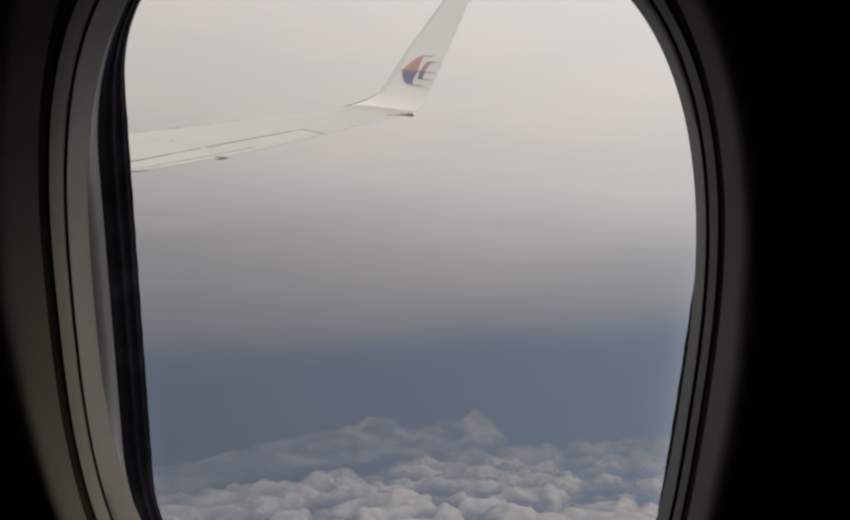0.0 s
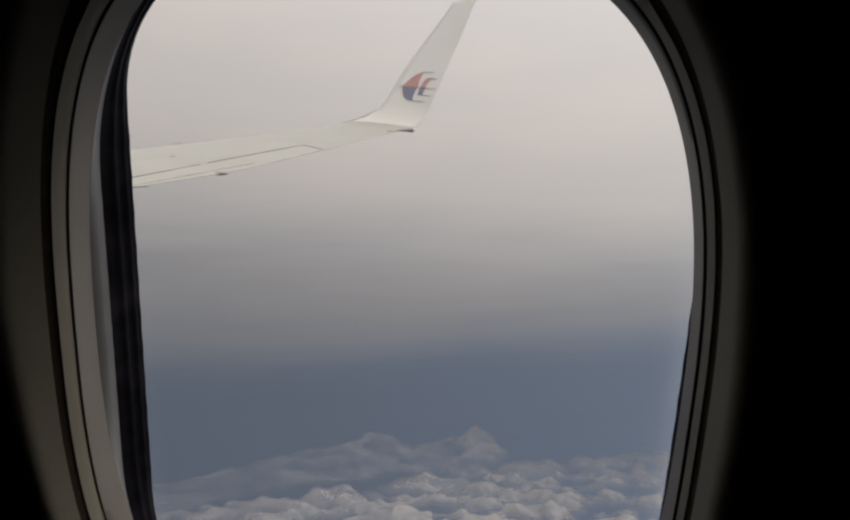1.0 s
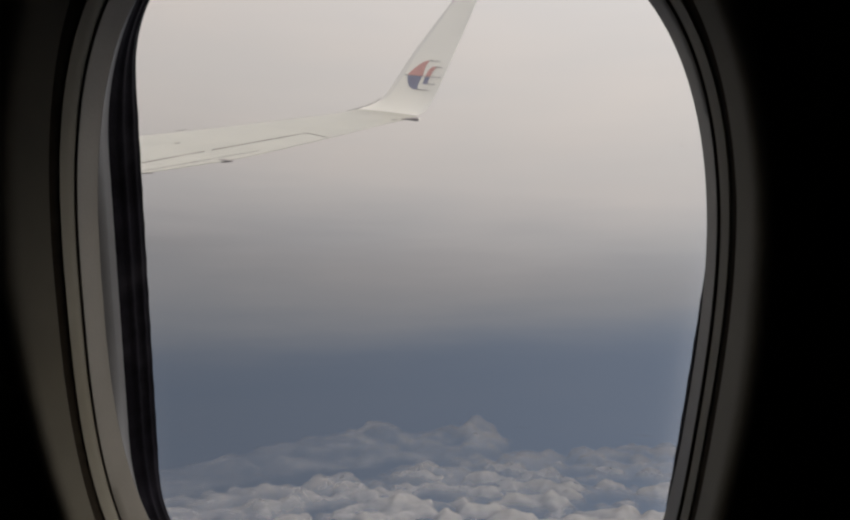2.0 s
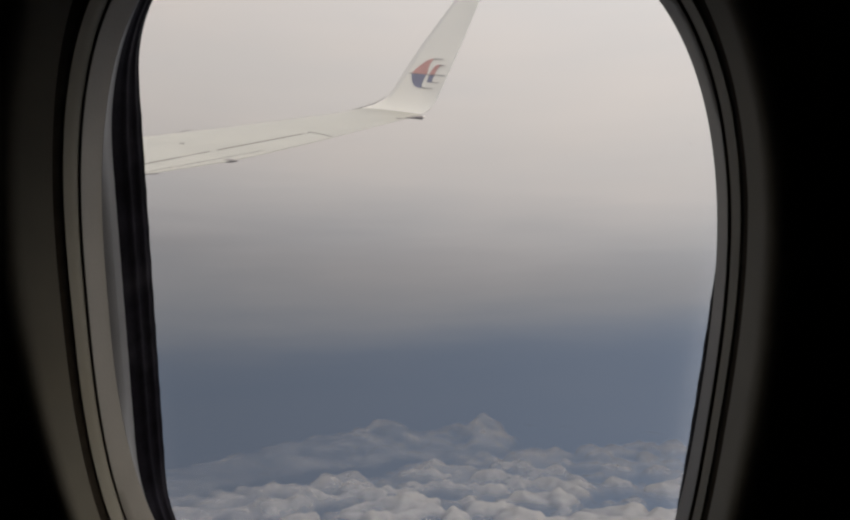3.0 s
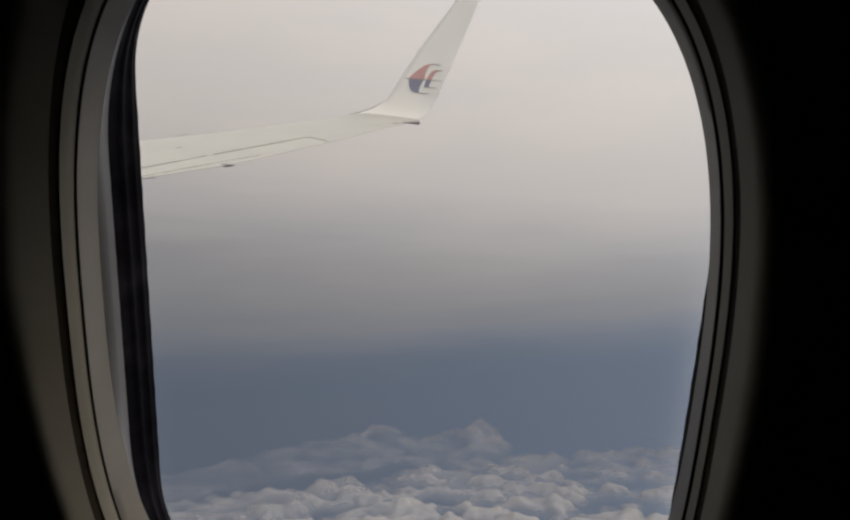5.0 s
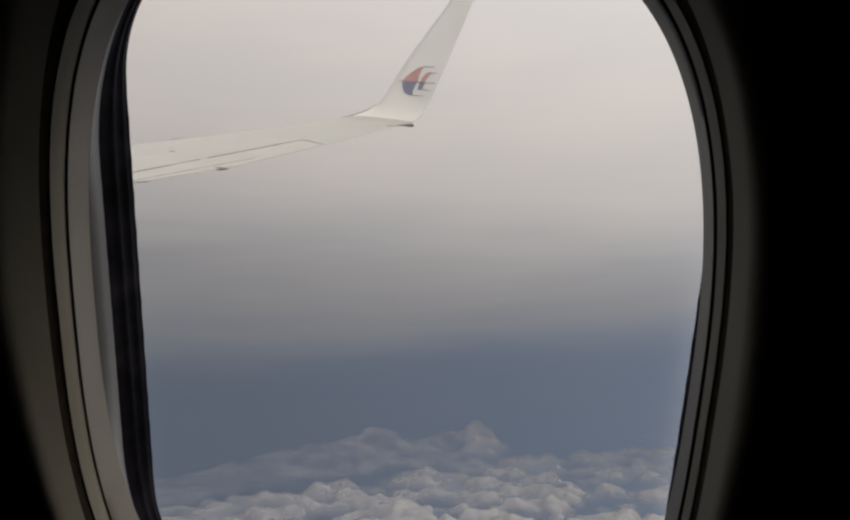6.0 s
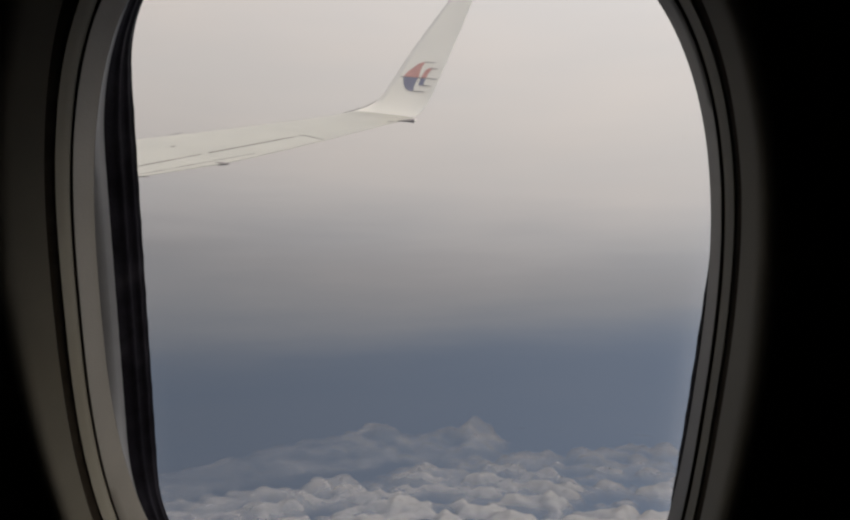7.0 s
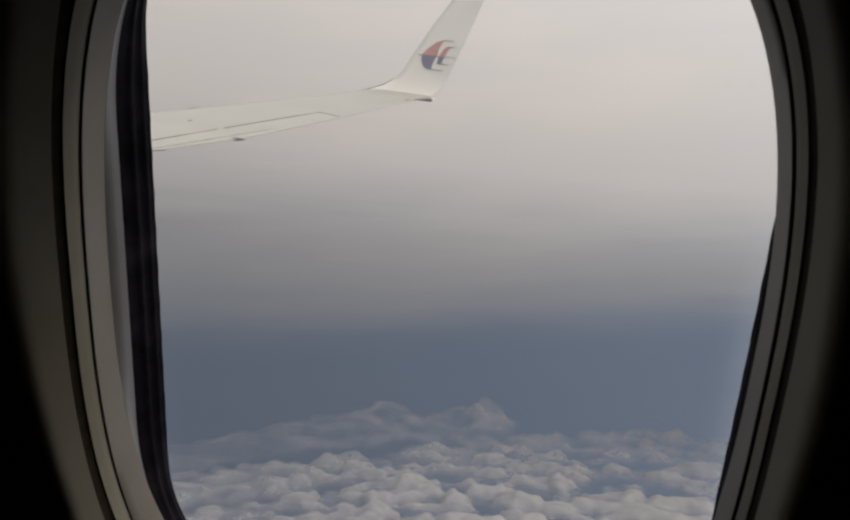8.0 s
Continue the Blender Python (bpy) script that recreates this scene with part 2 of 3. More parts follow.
# outlines from the sidewall inward, each kept inside the one before
GROOVE_OUT = oval(0.1458, 0.1956, 3.373, 2.563, 0.0010, 0.0018) - np.interp(ANGLES, [0.55, 0.75, 1.05, 1.57, 2.0], [0, 0.0009, 0.0030, 0.0030, 0])
GROOVE_IN = np.clip(oval(0.1429, 0.1843, 3.411, 2.781, 0.0003, 0.0020), GROOVE_OUT - np.interp(ANGLES, [0.6, 1.05, 1.57, 2.0], [0.0058, 0.0028, 0.0028, 0.0058]), GROOVE_OUT - 0.0022) + 0.0008 * np.clip(np.cos(ANGLES), 0, 1)      # the groove narrows aft
LINE = np.clip(oval(0.1404, 0.1831, 3.500, 2.684, -0.0015, 0.0023), GROOVE_IN - 0.0053, GROOVE_IN - 0.0019)
LIP = np.clip(oval(0.1380, 0.1763, 3.432, 2.613, 0.0014, 0.0016), LINE - 0.0065, LINE - 0.0017)
TRACKS = rounded(0.1361, 0.2074, 0.1297, -0.0054, 0.0027)
TRACKS = np.where(np.cos(ANGLES) > 0, np.maximum(TRACKS, LIP + 0.0012 * np.clip(np.cos(ANGLES) * 4, 0, 1)), TRACKS)
GLASS = rounded(0.1338, 0.1767, 0.0674, -0.0021, 0.0065)
WALL_N = -0.0345                 # cabin face of the sidewall
SKIN_N = 0.040                   # outer face of the fuselage

# sidewall panel with the flared opening
HULL = 1.70                      # radius of the hull's rounding, above and below a flat band at the windows


def bow(v):
    """How far the hull curves inboard at height v."""
    d = max(0.0, abs(v - VC) - 0.2)
    return math.sqrt(HULL * HULL - d * d) - HULL


def rim_to_box(ring_, n, x, z0, z1):
    """Rings from a rim out to the edges of a panel that follows the hull's curve."""
    ends = []
    for p in ring_:
        d = Vector((p.x, 0, p.z - VC))
        k = min(x / abs(d.x) if abs(d.x) > 1e-9 else 1e9, (z1 - VC) / d.z if d.z > 1e-9 else 1e9, (z0 - VC) / d.z if d.z < -1e-9 else 1e9)
        ends.append(Vector((d.x * k, n, VC + d.z * k)))
    rows = []
    for f in (0.06, 0.14, 0.25, 0.4, 0.6, 0.8, 1.0):
        rows.append([Vector((p.x + (q.x - p.x) * f, n + bow(p.z + (q.z - p.z) * f), p.z + (q.z - p.z) * f)) for p, q in zip(ring_, ends)])
    return rows


def hull_arc(a0, a1, grow, n):
    """Points of the hull's cross-section from angle a0 to a1, in degrees from the window side over the top."""
    out = []
    for k in range(n + 1):
        a = radians(a0 + (a1 - a0) * k / n)
        out.append((SKIN_N - HULL + (HULL + grow) * math.cos(a), VC + (0.2 if math.sin(a) > 1e-9 else -0.2 if math.sin(a) < -1e-9 else 0.0) + (HULL + grow) * math.sin(a)))
    return out


bm = bmesh.new()
prof = [(0.0, -0.0181), (0.0016, -0.0210), (0.0034, -0.0243), (0.0051, -0.0273), (0.0064, -0.0296),
        (0.0080, -0.0314), (0.0104, -0.0329), (0.0135, -0.0339), (0.0175, -0.0345)]


def flare(g, n):
    """The opening widened by g at depth n; the flare is widest at the upper forward corner, flatter above and tightest below."""
    out = []
    for k, r in zip(ANGLES, GROOVE_OUT):
        low = max(0.0, min(1.0, (-math.sin(k) + 0.05) / 0.65))
        fore = max(0.0, -math.cos(k))
        w = 1 - 0.36 * low - 0.30 * max(0.0, math.cos(k)) + FORE * fore * (0.35 + 0.65 * max(0.0, min(1.0, math.sin(k) + 0.45)))
        high = max(0.0, min(1.0, (math.sin(k) - 0.15) / 0.6))
        out.append(Vector(((r + g * w) * math.cos(k), -0.0181 + (n + 0.0181) * (1 - 0.36 * low - 0.38 * high * (0.5 + 0.5 * max(0.0, math.cos(k)))), VC + (r + g * w) * math.sin(k))))
    return out


FORE = 0.9
rings = [flare(g, n) for g, n in prof]
back = ring(GROOVE_OUT, -0.0145, 0.004)
outer = rim_to_box(rings[-1], WALL_N, 1.6, -1.15, 0.75)
outer_back = [[Vector((p.x, p.y + 0.016, p.z)) for p in row] for row in outer[::-1]]
loft(bm, [back] + rings + outer + outer_back, loop=True)
sidewall = part("wall_sidewall", bm, PLASTIC)
sidewall.matrix_world = WINDOW
tagged(sidewall, "beige plastic cabin sidewall panel with flared window opening", "wall", kind="structure")

# fuselage skin outside, with the window cut-out
bm = bmesh.new()
cut = ring(GLASS, SKIN_N, 0.022)
cut_in = ring(GLASS, SKIN_N - 0.006, 0.022)
so = rim_to_box(cut, SKIN_N, 1.6, -1.15, 0.75)
si = rim_to_box(cut_in, SKIN_N - 0.006, 1.6, -1.15, 0.75)
loft(bm, [cut_in, cut] + so + si[::-1], loop=True)
skin = part("wall_fuselage_skin", bm, SKIN)
skin.matrix_world = WINDOW
tagged(skin, "white painted metal fuselage skin around the window", "wall", kind="structure")

# the rest of the hull's ring round the cabin, and the plain tube ahead of it over the wing
bm = bmesh.new()
arc = hull_arc(20.8, 327.8, 0.0, 60) + hull_arc(327.8, 20.8, -0.05, 60)
vs = loft(bm, [[Vector((x, y, z)) for y, z in arc] for x in (-1.6, 0.0, 1.6)])
bm.faces.new(vs[0])
bm.faces.new(vs[-1][::-1])
hull_ring = part("wall_fuselage_ring", bm, SKIN)
hull_ring.matrix_world = WINDOW
tagged(hull_ring, "white painted metal fuselage shell round the cabin", "wall", kind="structure")

bm = bmesh.new()
section_ = hull_arc(0, 354, 0.0, 59)
bend = Matrix.Rotation(radians(5.58), 3, 'Z')
vs = loft(bm, [[Vector((x, y - 0.156, z)) for y, z in section_] for x in (-17.0, -13.0, -9.0, -5.0, -2.4)] + [[bend @ Vector((-1.665, y, z)) for y, z in section_]])
bm.faces.new(vs[0])
bm.faces.new(vs[-1][::-1])
tube = part("wall_fuselage_tube", bm, SKIN)
tube.matrix_world = pose(0, 0, 0, 17.87, 0, 0) @ pose(0, 0, 0, 0, 10.36, 0)
tagged(tube, "white painted metal fuselage above the wing root", "wall", kind="structure")


# the rest of the cabin shell, unlit
def shell(name, lo, hi, mat, label, cat):
    bm = bmesh.new()
    box(bm, *lo, *hi)
    ob = part(name, bm, mat, smooth=False)
    ob.matrix_world = WINDOW
    return tagged(ob, label, cat, kind="structure")


def bulkhead(name, x0, x1):
    bm = bmesh.new()
    vs = loft(bm, [[Vector((x, y, z)) for y, z in hull_arc(0, 354, -0.008, 59)] for x in (x0, x1)])
    bm.faces.new(vs[0])
    bm.faces.new(vs[-1][::-1])
    ob = part(name, bm, LINING)
    ob.matrix_world = WINDOW
    return tagged(ob, "unlit grey cabin bulkhead", "wall", kind="structure")


shell("floor", (-1.6, -1.9, -1.21), (1.6, -0.25, -1.153), CARPET, "dark blue cabin carpet in shadow", "floor")
shell("ceiling", (-1.6, -1.9, 0.753), (1.6, -0.10, 0.80), LINING, "unlit grey cabin ceiling lining", "ceiling")
shell("wall_inboard", (-1.6, -1.96, -1.21), (1.6, -1.903, 0.80), LINING, "unlit grey cabin partition", "wall")
bulkhead("wall_forward", -1.66, -1.603)
bulkhead("wall_aft", 1.603, 1.66)

window = empty("airplane_window", WINDOW)
tagged(window, "oval airplane cabin window with grey plastic bezel and black rubber seal", "window")

# dark gasket in the wide groove, set back a little
bm = bmesh.new()
loft(bm, [ring(GROOVE_OUT, -0.0177, 0.0003), ring(GROOVE_OUT, -0.0173, 0.0005), ring(GROOVE_IN, -0.0149, 0.0004), ring(GROOVE_IN, -0.0142, -0.0001),
          ring(GROOVE_IN, -0.0100, 0.0020), ring(GROOVE_OUT, -0.0130, 0.0040)], loop=True)
part("outer_gasket", bm, GASKET, window, "dark brown rubber gasket")

# trim ring between the two grooves
bm = bmesh.new()
loft(bm, [ring(GROOVE_IN, -0.0140, 0.0008), ring(GROOVE_IN, -0.0149, 0.0002), ring(GROOVE_IN, -0.0149, -0.0003), mixed(ring(GROOVE_IN, -0.0121), ring(LINE, -0.0121), 0.45),
          ring(LINE, -0.0089, 0.0007), ring(LINE, -0.0083, 0.0008), ring(LINE, -0.0074, 0.0009), ring(LINE, -0.0070, 0.0016)], loop=True)
part("trim_ring", bm, PLASTIC, window, "beige grey plastic trim ring")

# thin dark joint
bm = bmesh.new()
loft(bm, [ring(LINE, -0.0078, 0.0012), ring(LINE, -0.0075, 0.0003), ring(LINE, -0.0075, -0.0006), ring(LINE, -0.0058, -0.0003), ring(LINE, -0.0058, 0.0014)], loop=True)
part("thin_gasket", bm, GASKET, window, "thin dark joint")

# bezel down to the rounded lip
bm = bmesh.new()
loft(bm, [ring(LINE, -0.0066, -0.0001), ring(LINE, -0.0079, -0.0003), ring(LINE, -0.0077, -0.0006), mixed(ring(LINE, -0.0040, -0.0003), ring(LIP, -0.0040), 0.38), mixed(ring(LINE, 0.0008), ring(LIP, 0.0008), 0.74),
          ring(LIP, 0.0034, 0.0002), ring(LIP, 0.0043), ring(LIP, 0.0046, 0.0002), ring(LIP, 0.0047, 0.0014), ring(LINE, -0.0030, 0.0010)], loop=True)
part("bezel", bm, BEZEL, window, "grey plastic bezel with rounded lip")

# pale strip behind the lip, where the shade runs; its outer edge is steeper and catches the light
bm = bmesh.new()
loft(bm, [ring(LIP, 0.0052, 0.0016), ring(LIP, 0.0050, 0.0004), mixed(ring(LIP, 0.0062), ring(TRACKS, 0.0062), 0.30), mixed(ring(LIP, 0.0084), ring(TRACKS, 0.0084), 0.72),
          mixed(ring(LIP, 0.0088), ring(TRACKS, 0.0088), 0.77), ring(TRACKS, 0.0117, 0.0002), ring(TRACKS, 0.0125), ring(TRACKS, 0.0129, 0.0010), ring(TRACKS, 0.0131, 0.0080), ring(np.maximum(LIP, TRACKS), 0.0110, 0.0110)], loop=True)
part("shade_track", bm, TRACK, window, "pale grey shade track")

# black rubber seal with two soft ridges, from the track out to the glass
bm = bmesh.new()
seal = []
for k in range(33):
    f = k / 32
    n = 0.0130 + f * (0.0280 - 0.0130)
    rib = 0.0011 * math.exp(-((f - 0.42) / 0.10) ** 2) + 0.0008 * math.exp(-((f - 0.78) / 0.08) ** 2)
    seal.append(mixed(ring(TRACKS, n, 0.0008 - rib), ring(GLASS, n, -rib * (f < 0.98)), f))
seal += [ring(GLASS, 0.0285, 0.0006), ring(GLASS, 0.0289, 0.024), ring(TRACKS, 0.0136, 0.014)]
loft(bm, seal, loop=True)
part("rubber_seal", bm, RUBBER, window, "black rubber seal with two soft ridges")


def pane(name, n0, n1, label):
    bm = bmesh.new()
    a, b = ring(GLASS, n0, 0.021), ring(GLASS, n1, 0.021)
    va, vb = [bm.verts.new(p) for p in a], [bm.verts.new(p) for p in b]
    bm.faces.new(va)
    bm.faces.new(list(reversed(vb)))
    for k in range(RINGS):
        bm.faces.new((va[k], vb[k], vb[(k + 1) % RINGS], va[(k + 1) % RINGS]))
    ob = part(name, bm, PANE, window, label, smooth=False)
    ob.visible_shadow = False
    return ob


pane("outer_pane", 0.0297, 0.0335, "clear acrylic outer pane")

# pale glow along the pane's edge, put in as a milky translucent rim
def milky():
    m, n, l, b = material("edge_glow_rim")
    n.remove(b)
    at = n.new("ShaderNodeAttribute")
    at.attribute_name = "haze"
    tr = n.new("ShaderNodeBsdfTransparent")
    tl = n.new("ShaderNodeBsdfTranslucent")
    tl.inputs["Color"].default_value = (0.86, 0.90, 0.95, 1)
    tc = n.new("ShaderNodeTexCoord")
    nz = n.new("ShaderNodeTexNoise")
    nz.inputs["Scale"].default_value = 28.0
    nz.inputs["Detail"].default_value = 4
    l.new(tc.outputs["Object"], nz.inputs["Vector"])
    mr = n.new("ShaderNodeMapRange")
    mr.inputs["From Min"].default_value, mr.inputs["From Max"].default_value = 0.25, 0.75
    mr.inputs["To Min"].default_value, mr.inputs["To Max"].default_value = 0.55, 1.3
    l.new(nz.outputs["Fac"], mr.inputs["Value"])
    mul = n.new("ShaderNodeMath")
    mul.operation = 'MULTIPLY'
    l.new(at.outputs["Fac"], mul.inputs[0])
    l.new(mr.outputs[0], mul.inputs[1])
    mx = n.new("ShaderNodeMixShader")
    l.new(mul.outputs[0], mx.inputs[0])
    l.new(tr.outputs[0], mx.inputs[1])
    l.new(tl.outputs[0], mx.inputs[2])
    l.new(mx.outputs[0], n["Material Output"].inputs["Surface"])
    return m


bm = bmesh.new()
grades = [(-0.016, 0.0), (-0.011, 0.012), (-0.007, 0.035), (-0.003, 0.10), (0.001, 0.16), (0.012, 0.19)]
loft(bm, [ring(GLASS, 0.0342, g) for g, _ in grades])
rim_part = part("pane_rim", bm, milky(), window, "milky translucent rim added for the glow at the pane's edge")
att = rim_part.data.attributes.new("haze", 'FLOAT', 'POINT')
# the glow is graded by hand: strongest aft, almost none forward
att.data.foreach_set("value", [h * (0.52 + 0.48 * math.cos(2 * math.pi * k / RINGS)) for _, h in grades for k in range(RINGS)])
rim_part.visible_shadow = False

# specks of dirt on the pane
for u, v, size in ((-0.1060, 0.0290, 0.00022), (0.1154, 0.0569, 0.00016), (0.1238, 0.0576, 0.00018), (0.1239, 0.0482, 0.00020)):
    bm = bmesh.new()
    bmesh.ops.create_icosphere(bm, subdivisions=1, radius=1.0)
    bmesh.ops.scale(bm, vec=(size * 1.3, 0.0002, size * 0.8), verts=bm.verts)
    bmesh.ops.translate(bm, vec=(u, 0.0293, v), verts=bm.verts)
    part("speck", bm, DARK_GREY, window, "speck of dirt on the pane")

# ================= the wing =================
# aircraft frame: x aft, y outboard, z up; the aircraft climbs and banks
AIRCRAFT = pose(0, 0, 0, 9.0, 0, 0) @ pose(0, 0, 0, 0, 10.81, 0)
RISE = math.tan(radians(12))
wing = empty("airplane_wing", AIRCRAFT)
tagged(wing, "pale grey swept airplane wing with upturned white winglet", "wing")


def lerp_table(table, y):
    for (y0, x0), (y1, x1) in zip(table, table[1:]):
        if y <= y1:
            return x0 + (x1 - x0) * (y - y0) / (y1 - y0)
    return table[-1][1]


TE = [(0.0, -11.2), (6.0, -9.25), (8.6, -8.12), (9.82, -7.62), (10.54, -7.46), (12.31, -7.2), (14.05, -7.02), (15.3, -6.81)]
LE = [(0.0, -15.2), (10.69, -10.14), (11.93, -9.56), (13.2, -9.08), (14.36, -8.62), (15.3, -8.30)]


def deck(y):
    """Height of the wing's plane: straight outboard, levelling off towards the root."""
    inner = max(0.0, 7.0 - y)
    return 0.5 + RISE * (y - 15.3) + 0.01376 * inner * inner


def section(y, n=14):
    """Closed airfoil loop at station y, its upper rear surface on the wing's plane."""
    x0, x1 = lerp_table(LE, y), lerp_table(TE, y)
    c = x1 - x0
    up, low = [], []
    for k in range(n + 1):
        f = 0.5 - 0.5 * math.cos(math.pi * k / n)
        th = 0.10 * c * (1.4845 * math.sqrt(f) - 0.63 * f - 1.758 * f * f + 1.4215 * f ** 3 - 0.5075 * f ** 4)
        camber = 0.006 * c * (1 - f) * f * 2
        up.append((x0 + f * c, y, deck(y) + camber + 0.10 * th))
        low.append((x0 + f * c, y, deck(y) + camber - 0.9 * th - 0.004))
    return up + low[::-1]


# winglet: blends out of the tip and rises, leaning outward
WL = [(14.8, 0.394, None, None), (15.10, 0.462, -8.42, -6.86), (15.27, 0.53, -8.28, -6.77), (15.35, 0.66, -7.98, -6.63), (15.40, 0.82, -7.74, -6.55),
      (15.46, 1.05, -7.59, -6.47), (15.54, 1.60, -7.32, -6.31), (15.64, 2.03, -7.11, -6.20), (15.75, 2.55, -6.81, -6.07), (15.86, 3.08, -6.50, -5.93),
      (15.89, 3.24, -6.42, -5.885), (15.905, 3.31, -6.375, -5.855), (15.91, 3.325, -6.345, -5.86)]


def winglet_section(y, z, x0, x1, tan, n=14, slant=0.0):
    c = x1 - x0
    nrm = Vector((0, -tan[1], tan[0])).normalized()    # towards the cabin and up
    up, low = [], []
    for k in range(n + 1):
        f = 0.5 - 0.5 * math.cos(math.pi * k / n)
        th = 0.085 * c * (1.4845 * math.sqrt(f) - 0.63 * f - 1.758 * f * f + 1.4215 * f ** 3 - 0.5075 * f ** 4)
        p = Vector((x0 + f * c, y + 0.21 * slant * f, z + slant * f))
        up.append(p + nrm * 0.4 * th)
        low.append(p - nrm * (0.6 * th + 0.008))
    return up + low[::-1]


def winglet_ring(k):
    y, z, x0, x1 = WL[k]
    ya, za = WL[k - 1][:2]
    yb, zb = WL[min(k + 1, len(WL) - 1)][:2]
    return winglet_section(y, z, x0, x1, (yb - ya, max(zb - za, 0.02)), slant=0.11 * max(0.0, z - 2.6) / 0.7)


bm = bmesh.new()
ys = [-1.9, -0.5, 1.0, 3.0, 5.0, 6.0, 7.0, 8.0, 8.6, 9.2, 9.82, 10.5, 11.2, 11.9, 12.5, 13.2, 13.8, 14.36, 14.8]
vs = loft(bm, [section(y) for y in ys] + [winglet_ring(1), winglet_ring(2)])
bm.faces.new(vs[0])
bm.faces.new(vs[-1][::-1])
part("wing_panel", bm, WING_PAINT, wing, "pale grey painted wing skin")

bm = bmesh.new()
vs = loft(bm, [winglet_ring(k) for k in range(2, len(WL))])
bm.faces.new(vs[-1][::-1])
winglet = part("winglet", bm, WHITE_PAINT, wing, "white painted upturned winglet")

# dark strip for the shaded side of the winglet foot's leading edge
bm = bmesh.new()
foot = []
for k in range(1, 5):
    y, z, x0, x1 = WL[k]
    w = (0.002, 0.006, 0.007, 0.003)[k - 1]
    foot.append([Vector((x0 - 0.006 + w * math.cos(j * math.pi / 4), y - 0.006, z + 0.010 + w * math.sin(j * math.pi / 4))) for j in range(8)])
vs = loft(bm, foot)
bm.faces.new(vs[0])
bm.faces.new(vs[-1][::-1])
part("foot_shade_line", bm, SEAM_AND_SHADE, winglet, "thin dark strip standing for shade along the winglet's foot")


def winglet_point(x, z, lift):
    """A point on the winglet's inner face."""
    for k in range(1, len(WL) - 1):
        if WL[k][1] <= z <= WL[k + 1][1]:
            break
    f = (z - WL[k][1]) / (WL[k + 1][1] - WL[k][1])
    y, x0, x1 = (WL[k][j] * (1 - f) + WL[k + 1][j] * f for j in (0, 2, 3))
    c = x1 - x0
    g = max(0.0, min(1.0, (x - x0) / c))
    th = 0.085 * c * (1.4845 * math.sqrt(g) - 0.63 * g - 1.758 * g * g + 1.4215 * g ** 3 - 0.5075 * g ** 4)
    return Vector((x, y - 0.4 * th - lift, z))


def decal(name, outline, mat, label, lift=0.012):
    """A thin painted shape on the winglet's inner face, cut into a fine grid of strips so that it follows the face."""
    bm = bmesh.new()
    top = [bm.verts.new(winglet_point(x, z, lift)) for x, z in outline]
    low = [bm.verts.new(winglet_point(x, z, lift - 0.004)) for x, z in outline]
    bm.faces.new(top)
    bm.faces.new(low[::-1])
    n = len(outline)
    for k in range(n):
        bm.faces.new((top[k], low[k], low[(k + 1) % n], top[(k + 1) % n]))
    return part(name, bm, mat, winglet, label, smooth=False)


decal("emblem_red_sail", [(-7.225, 1.395), (-7.19, 1.425), (-7.115, 1.52), (-7.018, 1.60), (-6.90, 1.70), (-6.791, 1.747), (-6.745, 1.75), (-6.80, 1.65), (-6.83, 1.53), (-6.84, 1.405)], RED, "red painted emblem half")
decal("emblem_blue_sail", [(-7.205, 1.388), (-6.86, 1.397), (-6.90, 1.28), (-6.925, 1.18), (-6.915, 1.10), (-7.03, 1.105), (-7.115, 1.15), (-7.17, 1.235), (-7.195, 1.32)], BLUE, "blue painted emblem half")
decal("emblem_red_wing", [(-6.785, 1.40), (-6.665, 1.41), (-6.635, 1.50), (-6.575, 1.60), (-6.47, 1.625), (-6.635, 1.628), (-6.705, 1.57), (-6.75, 1.49)], RED, "red painted emblem bar")
decal("emblem_blue_wing", [(-6.79, 1.385), (-6.67, 1.39), (-6.70, 1.30), (-6.705, 1.235), (-6.815, 1.235), (-6.805, 1.31)], BLUE, "blue painted emblem bar")
for z, x0, x1 in ((1.748, -6.75, -6.50), (1.617, -6.60, -6.43), (1.398, -7.28, -6.42), (1.238, -6.70, -6.52), (1.102, -6.92, -6.65)):
    decal("emblem_stripe", [(x0, z - 0.007), (x1, z - 0.004), (x1, z + 0.005), (x0, z + 0.008)], DARK_GREY, "thin dark emblem stripe", 0.017)

# aileron joint, tab joint and end joint: thin raised sealant lines
def seam(name, pts, width, mat=SEAM_AND_SHADE, parent=wing, label=""):
    bm = bmesh.new()
    ra = []
    for k, (x, y) in enumerate(pts):
        a, b = pts[max(k - 1, 0)], pts[min(k + 1, len(pts) - 1)]
        t = Vector((b[0] - a[0], b[1] - a[1])).normalized()
        nx, ny = -t.y * width / 2, t.x * width / 2
        z = surf(x, y) + 0.006
        ra.append([Vector((x + nx, y + ny, z - 0.008)), Vector((x + nx, y + ny, z)), Vector((x - nx, y - ny, z)), Vector((x - nx, y - ny, z - 0.008))])
    loft(bm, ra)
    return part(name, bm, mat, parent, label, smooth=False)


